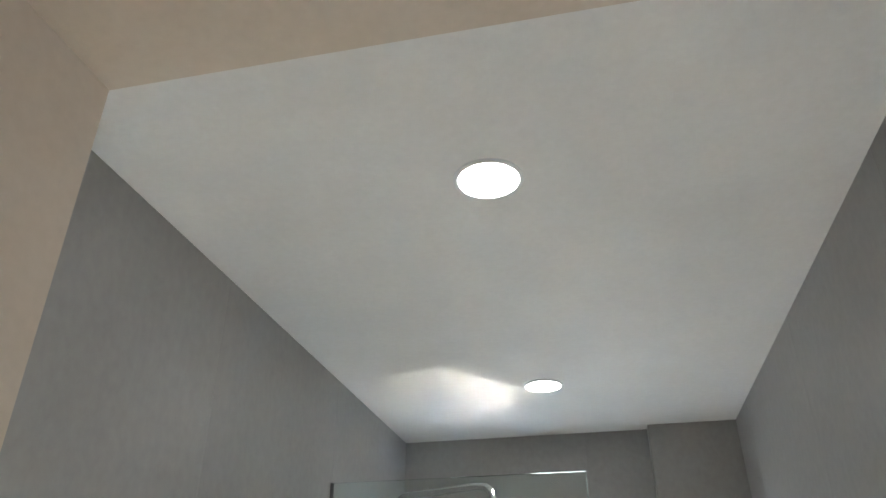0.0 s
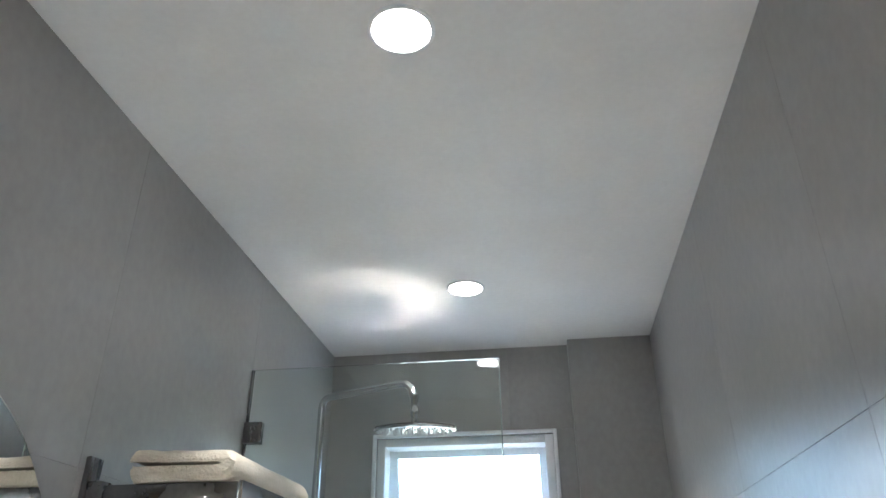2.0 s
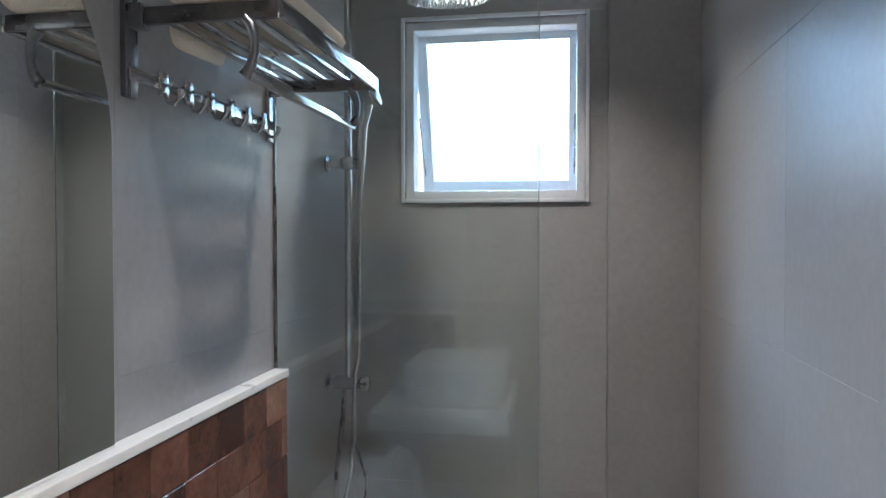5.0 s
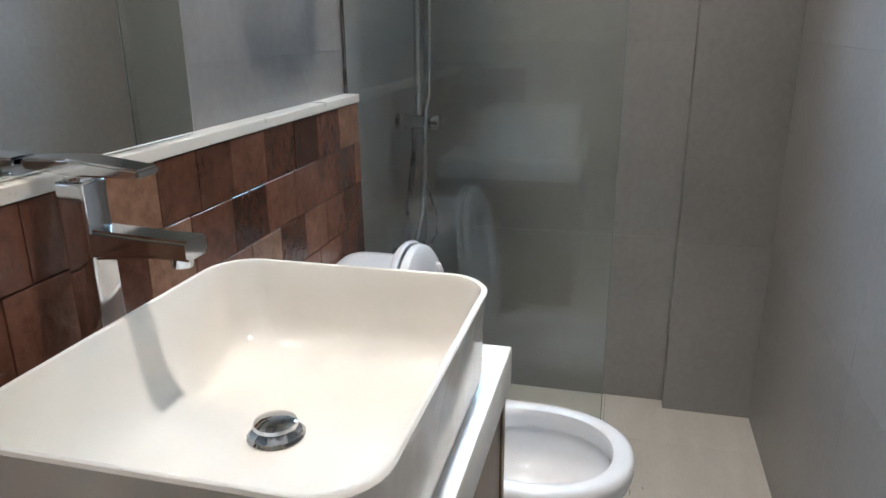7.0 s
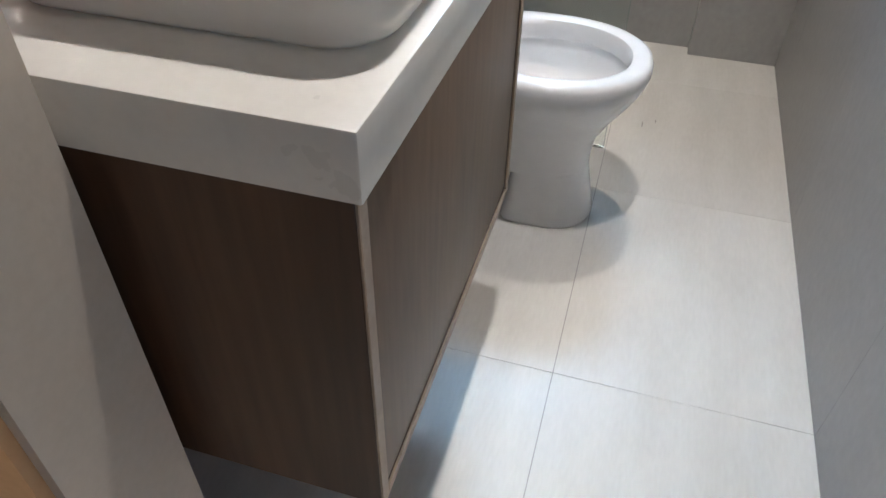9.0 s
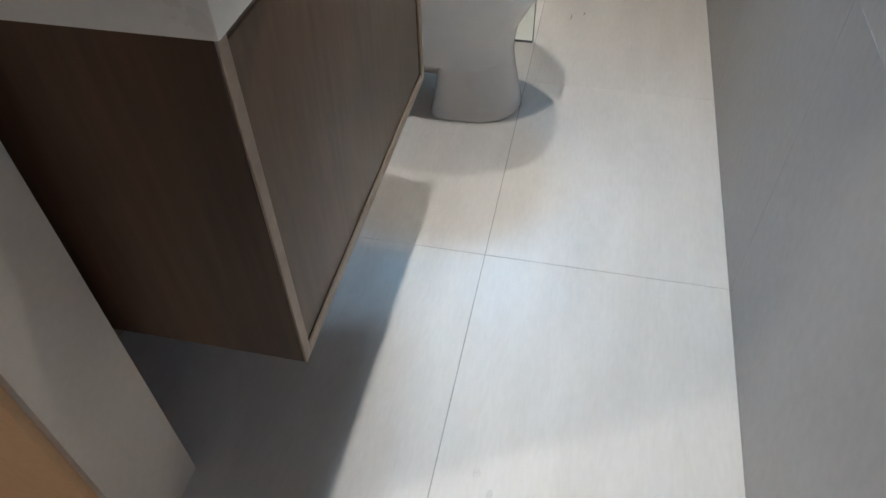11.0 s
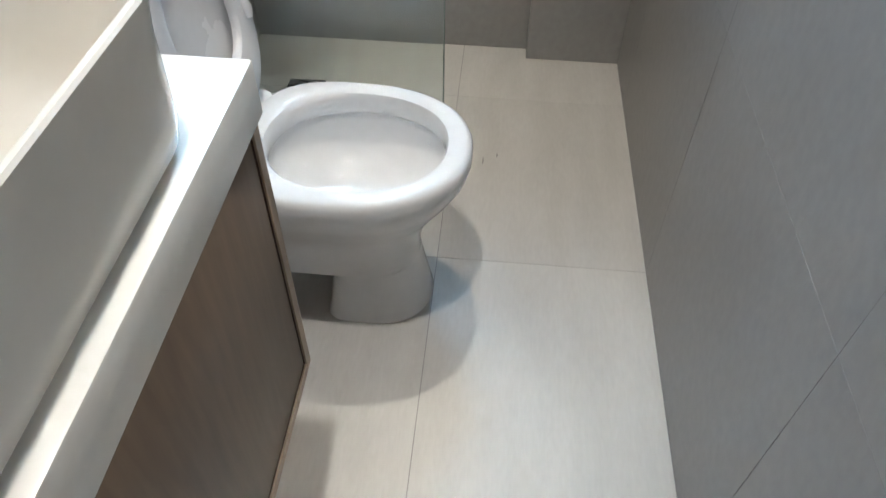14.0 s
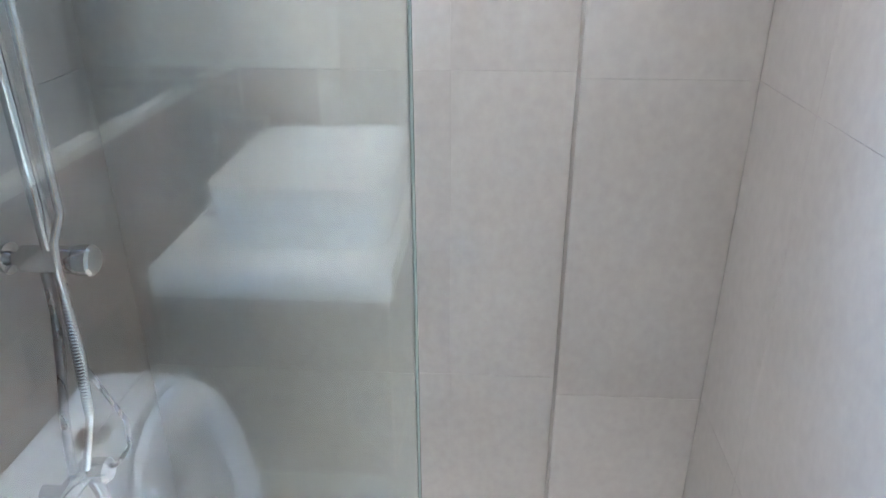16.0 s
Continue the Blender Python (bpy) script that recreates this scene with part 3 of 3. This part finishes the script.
    for k in range(40):
        z = 0.705 + k * 0.0055
        f = (z - 0.70) / 0.24
        x, y = 0.080 + 0.010 * f, sy - 0.030 + 0.003 * f
        loft([[(x + r * math.cos(b), y + r * math.sin(b), z + h) for b in (radians(d) for d in range(0, 360, 45))] for r, h in ((0.0055, 0), (0.0076, 0.001), (0.0076, 0.003), (0.0055, 0.004))], bm=bm)
    part("hose_ribs", bm, CHROME, sh)
    part("feed_pipe", tube([(0.050, sy, 0.938), (0.048, sy, 0.86), (0.040, sy - 0.006, 0.78), (0.034, sy - 0.02, 0.70), (0.036, sy - 0.035, 0.64), (0.040, sy - 0.045, 0.600)], 0.0075, 12), STEEL_DARK, sh)
    loop = [(0.060, sy - 0.02, 0.580), (0.090, sy - 0.01, 0.590), (0.112, sy, 0.620), (0.116, sy, 0.67), (0.104, sy - 0.01, 0.72), (0.088, sy - 0.026, 0.79)]
    part("loop_hose", tube(loop, 0.004, 10), STEEL_DARK, sh)
    vy, vz = 1.345, 0.582
    valve = part("valve", tube([(0.040, vy, vz), (0.040, sy - 0.005, vz)], 0.016, 20), CHROME, sh, "chrome wall valve below the shower")
    part("valve_stem", tube([(0.002, vy + 0.055, vz), (0.036, vy + 0.055, vz)], 0.013, 18), CHROME, valve)
    part("valve_ring", lathe([(0.001, -0.024), (0.011, -0.024), (0.0135, -0.021), (0.0135, -0.004), (0.012, 0.001), (0.001, 0.001)], (0.040, vy, vz), "y", 24), BLUE, valve, "bright blue plastic cap")
    part("valve_handle", tube([(0.052, sy - 0.020, vz - 0.005), (0.066, sy - 0.030, vz - 0.03), (0.074, sy - 0.036, vz - 0.075)], [0.014, 0.011, 0.008], 12), CHROME, valve)
    part("valve_cap", lathe([(0.014, 0.0), (0.021, 0.003), (0.021, 0.024), (0.015, 0.030), (0.001, 0.031)], (0.052, sy - 0.016, vz), "x", 20), CHROME, valve)


build_shower()


# ---- towel rack ----
def build_rack():
    rk = thing("towel_rack", (0.0, 0.78, 1.59), "wall-mounted polished steel towel rack with hooks beneath", "towel rack")
    ya_, yb_ = 0.520, 1.056
    for y in (ya_, yb_):
        # near plate, arms and brackets are coloured dark to stand for shade
        part("wall_plate", box(0.0005, 0.010, y - 0.017, y + 0.017, 1.585, 1.765, bevel=0.002), STEEL_DARK if y == ya_ else CHROME, rk)
        arm = part("arm", box(0.010, 0.250, y - 0.007, y + 0.007, 1.696, 1.722, bevel=0.0015), STEEL_DARK, rk, "steel shelf arm coloured dark for its shaded side")
        part("pivot", box(0.010, 0.034, y - 0.014, y + 0.014, 1.690, 1.728, bevel=0.003), STEEL_DARK, arm)
        part("curved_bracket", tube([(0.196, y, 1.697), (0.205, y, 1.688), (0.211, y, 1.668), (0.211, y, 1.645), (0.205, y, 1.626), (0.195, y, 1.612)], [0.010, 0.0095, 0.008, 0.007, 0.0085, 0.010], 12), STEEL_DARK, rk)
    for x in (0.062, 0.108, 0.154, 0.200):
        part("shelf_bar", box(x - 0.009, x + 0.009, ya_ + 0.007, yb_ - 0.007, 1.703, 1.713, bevel=0.002), CHROME, rk)
    part("front_rail", box(0.2505, 0.259, ya_ - 0.007, yb_ + 0.007, 1.694, 1.724, bevel=0.002), CHROME, rk, "flat polished front rail")
    part("towel_bar", box(0.192, 0.208, ya_, yb_, 1.609, 1.622, bevel=0.002), CHROME, rk)
    strip = part("hook_strip", box(0.0105, 0.014, ya_ - 0.010, yb_ + 0.010, 1.612, 1.632, bevel=0.0008), CHROME, rk)
    for k in range(6):
        y = ya_ + 0.075 + k * 0.081
        bm = box(0.0142, 0.020, y - 0.014, y + 0.014, 1.600, 1.642, bevel=0.002)
        hook = part("hook", bm, CHROME, rk, "polished steel hook")
        part("hook_arm", tube([(0.020, y, 1.606), (0.026, y, 1.592), (0.038, y, 1.588), (0.047, y, 1.598), (0.049, y, 1.612)], [0.004, 0.004, 0.004, 0.0045, 0.006], 10), CHROME, hook)


build_rack()


def build_towel():
    tw = thing("folded_towel", (0.15, 0.68, 1.7135), "thick folded cream terry towel lying on the rack", "towel")
    x0, x1, y0, y1, z0, h, m = 0.082, 0.250, 0.498, 0.852, 1.7235, 0.046, 26
    rr = h / 2

    def section(y, sq, k):
        """A soft U: two thick layers joined by a round fold at the front."""
        outer = [(x0 + (x1 - rr - x0) * i / 7, -rr) for i in range(8)]
        outer += [(x1 - rr + rr * math.cos(a), rr * math.sin(a)) for a in (radians(-75 + 15 * i) for i in range(11))]
        outer += [(x1 - rr - (x1 - rr - x0) * i / 7, rr) for i in range(8)]
        inner = [(x0 - 0.002, rr * 0.75), (x0, rr * 0.25), (x0 + 0.006, 0.0035), (x0 + 0.06, 0.0022), (x1 - 0.030, 0.0022), (x1 - 0.022, 0.0), (x1 - 0.030, -0.0022), (x0 + 0.06, -0.0022), (x0 + 0.006, -0.0035), (x0 + 0.002, -rr * 0.25), (x0 + 0.003, -rr * 0.75)]
        ring = []
        for x, z in outer + inner:
            up = 0.5 + 0.5 * z / rr
            px = x + 0.005 * noise.noise((y * 8, 0.0, 2.0 if z > 0 else 9.0)) * (1 if x > 0.15 else -1) + 0.001 * noise.noise((y * 70, z * 70, x * 50))
            pz = z0 + rr + (z if abs(z) < 0.004 else z * (0.25 + 0.75 * sq))
            pz += up * (0.006 * noise.noise((px * 10, y * 7, 0.4)) + 0.0015 * noise.noise((px * 55, y * 50, 2.0)))
            ring.append((px, y + 0.006 * noise.noise((z * 40, x * 9, 7.7)) * (1 - sq), pz))
        return ring
    rings = []
    for i in range(m + 1):
        f = 0.5 - 0.5 * math.cos(math.pi * i / m)
        end = min(f, 1 - f) * (y1 - y0)
        rings.append(section(y0 + (y1 - y0) * f, math.sqrt(max(0.0, 1 - max(0.0, 1 - end / 0.016) ** 2)), i))
    part("fold", loft(rings), TOWEL, tw)
    # the wall-side hem has slipped behind the bars and hangs below them
    hem = []
    for i in range(19):
        f = i / 18
        y = 0.585 + 0.190 * f
        sq = math.sqrt(max(0.0, 1 - abs(2 * f - 1) ** 4)) * 0.9 + 0.1
        drop = 0.022 * sq * (1 - 0.35 * f) + 0.004 * noise.noise((y * 30, 3.0, 0.0))
        top, xc = 1.742, 0.036 + 0.004 * noise.noise((y * 14, 0.0, 5.0))
        ring = []
        for k in range(14):
            a = 2 * math.pi * k / 14
            ring.append((xc + 0.014 * sq * math.sin(a) + (0.024 if math.cos(a) > 0.5 else 0.0) * sq, y, top - 0.5 * (top - 1.702 + drop) * (1 - math.cos(a))))
        hem.append(ring)
    part("hem", loft(hem), TOWEL, tw, "loose towel edge hanging behind the bars")


build_towel()


# ---- downlights ----
def build_downlight(x, y, H=H):
    d = thing("ceiling_light", (x, y, H), "round white recessed ceiling light, switched on", "ceiling light", "ceiling lights")
    prof = [(0.0462, -0.0005), (0.053, -0.0005), (0.053, -0.0025), (0.050, -0.0045), (0.0462, -0.004), (0.0462, -0.0005)]
    ring = loft([[(x + r * math.cos(2 * math.pi * k / 40), y + r * math.sin(2 * math.pi * k / 40), H + h) for k in range(40)] for r, h in prof], False, False)
    part("trim_ring", ring, ALU, d)
    part("diffuser", lathe([(0.001, -0.0005), (0.0455, -0.0005), (0.0455, -0.004), (0.001, -0.005)], (x, y, H), seg=40), LED, d, "glowing white diffuser")


build_downlight(0.535, 0.265)
build_downlight(0.522, 1.250)
build_downlight(-0.55, -0.78, 2.5)


# ---- window ----
def frame_members(x0, x1, z0, z1, ya_, yb_, w):
    return (box(x0, x0 + w, ya_, yb_, z0, z1, bevel=0.002), box(x1 - w, x1, ya_, yb_, z0, z1, bevel=0.002),
            box(x0 + w, x1 - w, ya_, yb_, z0, z0 + w, bevel=0.002), box(x0 + w, x1 - w, ya_, yb_, z1 - w, z1, bevel=0.002))


def build_window():
    win = thing("window_1", (0.45, BACK, WZ0), "white aluminium awning window pushed open at the bottom", "window")
    tagged(win, kind="structure")
    for bm in frame_members(WX0, WX1, WZ0, WZ1, BACK - 0.010, BACK + 0.006, 0.012):
        part("window_trim", bm, ALU, win)
    for bm in frame_members(WX0 + 0.0125, WX1 - 0.0125, WZ0 + 0.0125, WZ1 - 0.0125, BACK + 0.010, BACK + 0.085, 0.026):
        part("window_frame", bm, ALU, win)
    # the sash laps over the frame from outside and hangs from its top edge
    ix0, ix1, iz0, iz1 = WX0 + 0.026, WX1 - 0.026, WZ0 + 0.028, WZ1 - 0.026
    turn = Matrix.Translation((0, BACK + 0.088, iz1)) @ Matrix.Rotation(radians(17), 4, "X") @ Matrix.Translation((0, -BACK - 0.088, -iz1))
    for bm in frame_members(ix0, ix1, iz0, iz1, BACK + 0.088, BACK + 0.116, 0.036):
        bm.transform(turn)
        part("sash", bm, ALU, win)
    bm = box(ix0 + 0.034, ix1 - 0.034, BACK + 0.100, BACK + 0.105, iz0 + 0.034, iz1 - 0.034)
    bm.transform(turn)
    pane = part("pane", bm, GLASS, win, smooth=False)
    pane.visible_shadow = False
    for x in (ix0 + 0.016, ix1 - 0.016):
        part("stay", tube([(x, BACK + 0.080, iz0 + 0.26), (x, BACK + 0.200, iz0 + 0.075)], 0.003, 8), STEEL_DARK, win)


build_window()


# ---- floor drain ----
def build_drain():
    d = thing("floor_drain", (0.198, 1.488, 0), "square dark steel floor drain grate in the shower", "floor drain")
    part("frame", loft([round_rect(0.146, 0.250, 1.436, 1.540, 0.0004, 0.004), round_rect(0.147, 0.249, 1.437, 1.539, 0.003, 0.004)]), STEEL_DARK, d)
    for k in range(7):
        x = 0.157 + k * 0.0137
        part("slat", box(x - 0.0042, x + 0.0042, 1.446, 1.530, 0.0032, 0.0048, bevel=0.0005, seg=1), CHROME if k == 3 else STEEL_DARK, d)


build_drain()


# ---- outside the window ----
def build_house(x, y, w, h, tone, roof):
    hs = thing("house", (x, y, -3.3), "pale plastered house with a low roof, far outside", "house", "distant houses")
    part("wall", box(x - w, x + w, y, y + 8, -3.3, h), tone, hs)
    part("roof", loft([[(x - w - 0.5, y - 0.5, h), (x + w + 0.5, y - 0.5, h), (x + w + 0.5, y + 8.5, h), (x - w - 0.5, y + 8.5, h)], [(x - w + 2, y + 3.4, h + 1.4), (x + w - 2, y + 3.4, h + 1.4), (x + w - 2, y + 4.6, h + 1.4), (x - w + 2, y + 4.6, h + 1.4)]]), roof, hs, smooth=False)
    for k in range(3):
        xx = x - w * 0.6 + k * w * 0.6
        part("window", box(xx - 0.6, xx + 0.6, y - 0.06, y - 0.002, h - 1.9, h - 0.7), STEEL_DARK, hs)


LEAF = mat_vary("foliage", (0.06, 0.10, 0.04), (0.11, 0.17, 0.08), 0.6, 2, 20)
BARK = mat_vary("bark", (0.06, 0.045, 0.03), (0.12, 0.09, 0.06), 0.9, 6, 40)
build_house(-4.3, 110, 6.5, 4.2, PAINT_BEIGE, BEDROOM_FLOOR)


def build_tree(x, y, z):
    rnd = random.Random(5)
    tr = thing("tree", (x, y, z), "leafy green tree outside beyond the window", "tree")
    part("trunk", tube([(x, y, z), (x + 0.1, y, z + 2), (x, y, z + 4)], [0.22, 0.16, 0.09], 10), BARK, tr)
    bm = bmesh.new()
    for k in range(7):
        a = k * 0.9
        tube([(x, y, z + 2.6 + k * 0.2), (x + 0.8 * math.cos(a), y + 0.8 * math.sin(a), z + 3.6 + k * 0.25)], [0.06, 0.02], 6, bm=bm)
    part("limbs", bm, BARK, tr)
    bm = bmesh.new()
    for _ in range(900):
        a, e, r = rnd.uniform(0, 6.28), rnd.uniform(-0.6, 1.5), rnd.uniform(0.5, 1.5) ** 0.8
        c = Vector((x + r * math.cos(a) * math.cos(e), y + r * math.sin(a) * math.cos(e), z + 4.4 + 0.85 * r * math.sin(e)))
        u = Vector((rnd.uniform(-1, 1), rnd.uniform(-1, 1), rnd.uniform(-1, 1))).normalized()
        v = u.orthogonal().normalized()
        s_ = rnd.uniform(0.08, 0.16)
        bm.faces.new([bm.verts.new(c + u * s_), bm.verts.new(c + v * s_ * 0.5), bm.verts.new(c - u * s_), bm.verts.new(c - v * s_ * 0.5)])
    part("crown", bm, LEAF, tr)


build_tree(-2.4, 60.0, -0.6)


# ---- tiles, last ----
def tile_set(parent, axis, at, cuts_a, cuts_b, material, gap=0.00028, name="tile", depth=T, bevel=0.0003, gap_b=None):
    """Tiles in a plane: axis x, y or z with its face at `at`, thickness towards the bed; cuts: joint places along the two other axes."""
    for a0, a1 in zip(cuts_a, cuts_a[1:]):
        for b0, b1 in zip(cuts_b, cuts_b[1:]):
            f0, f1 = sorted((at, at + depth))
            gb = gap if gap_b is None else gap_b
            a, b = (a0 + gap, a1 - gap), (b0 + gb, b1 - gb)
            dims = {"x": (f0, f1, *a, *b), "y": (*a, f0, f1, *b), "z": (*a, *b, f0, f1)}[axis]
            part(name, box(*dims, bevel=bevel, seg=1), material, parent, smooth=False)


ZC = [0.0, 0.568, 1.156, 1.744, H]
tile_set(wall_left, "x", 0.0, [FRONT, 0.490, GY + 0.002, BACK], ZC, WALL_TILE, depth=-T)
tile_set(wall_right, "x", W, [-0.295, 0.305, 0.905, 1.505, PY], ZC, WALL_TILE)
tile_set(pillar, "y", PY, [PX, W], ZC, WALL_TILE)
tile_set(pillar, "x", PX, [PY + T + 0.001, BACK], ZC, WALL_TILE)
# back wall, with the tiles cut round the window
for bxs, bzs in (([0.0, 0.605, PX], [0.0, 0.568, 1.156, WZ0]), ([0.0, WX0], [WZ0, 1.744, WZ1]), ([WX1, PX], [WZ0, 1.744, WZ1]), ([0.0, 0.605, PX], [WZ1, H])):
    tile_set(wall_back, "y", BACK, bxs, bzs, WALL_TILE)
tile_set(floor_ob, "z", 0.0, [0.0, 0.622, W], [OUT, -0.291, 0.309, 0.905, 1.505, BACK], FLOOR_TILE, depth=-T, gap=0.0009, gap_b=0.00035, bevel=0.0002)
# glazed terracotta tiles
rnd = random.Random(11)
z = LTOP
rows = []
while z > 0.06:
    rows.append((max(z - 0.0905, 0.0), z))
    z -= 0.0905
for z0, z1 in rows:
    y = FRONT - rnd.uniform(0, 0.02)
    while y < GY - 0.03:
        w = rnd.choice((0.092, 0.104, 0.112))
        ya_, yb_ = max(y, FRONT), min(y + w, GY - 0.008)
        d = rnd.uniform(0, 0.0016)
        if yb_ - ya_ > 0.015:
            part("terracotta_tile", box(LX - 0.007, LX - d, ya_ + 0.0009, yb_ - 0.0009, z0 + 0.0009, z1 - 0.0009, bevel=0.0010, seg=1), BRICK, half_wall, smooth=False)
        y += w
    x = LX + 0.005
    while x < RX - 0.02:
        part("terracotta_tile", box(x + 0.0009, min(x + 0.099, RX) - 0.0009, RY + 0.0002, RY + 0.006, z0 + 0.0009, z1 - 0.0009, bevel=0.0010, seg=1), BRICK, return_wall, smooth=False)
        x += 0.099
# dusty smudges on the floor tiles near the doorway
SMUDGE = mat_vary("grey_dust_smudge", (0.425, 0.410, 0.377), (0.525, 0.507, 0.472), 0.45, 60, 200, bump=0.1)
for cx_, cy_, r_ in ((0.685, -0.130, 0.006), (0.686, -0.178, 0.005), (0.709, -0.159, 0.005), (0.698, -0.190, 0.004)):
    rings = [[(cx_ + r_ * q * (1 + 0.3 * noise.noise((k * 0.9, cx_ * 90, 0.0))) * math.cos(2 * math.pi * k / 12), cy_ + 1.7 * r_ * q * (1 + 0.3 * noise.noise((k * 0.9, 5.0, cy_ * 90))) * math.sin(2 * math.pi * k / 12), h) for k in range(12)] for q, h in ((1.0, 0.00005), (0.85, 0.00025), (0.3, 0.0003))]
    part("smudge", loft(rings), SMUDGE, floor_ob)
# two small chips in the floor joint
for cx_, cy_, l_ in ((0.704, 1.238, 0.014), (0.738, 1.262, 0.008)):
    part("chip", tube([(cx_, cy_ - l_, 0.0004), (cx_ + 0.001, cy_, 0.0012), (cx_, cy_ + l_, 0.0004)], [0.0008, 0.002, 0.0008], 6), FLOOR_GROUT, floor_ob)
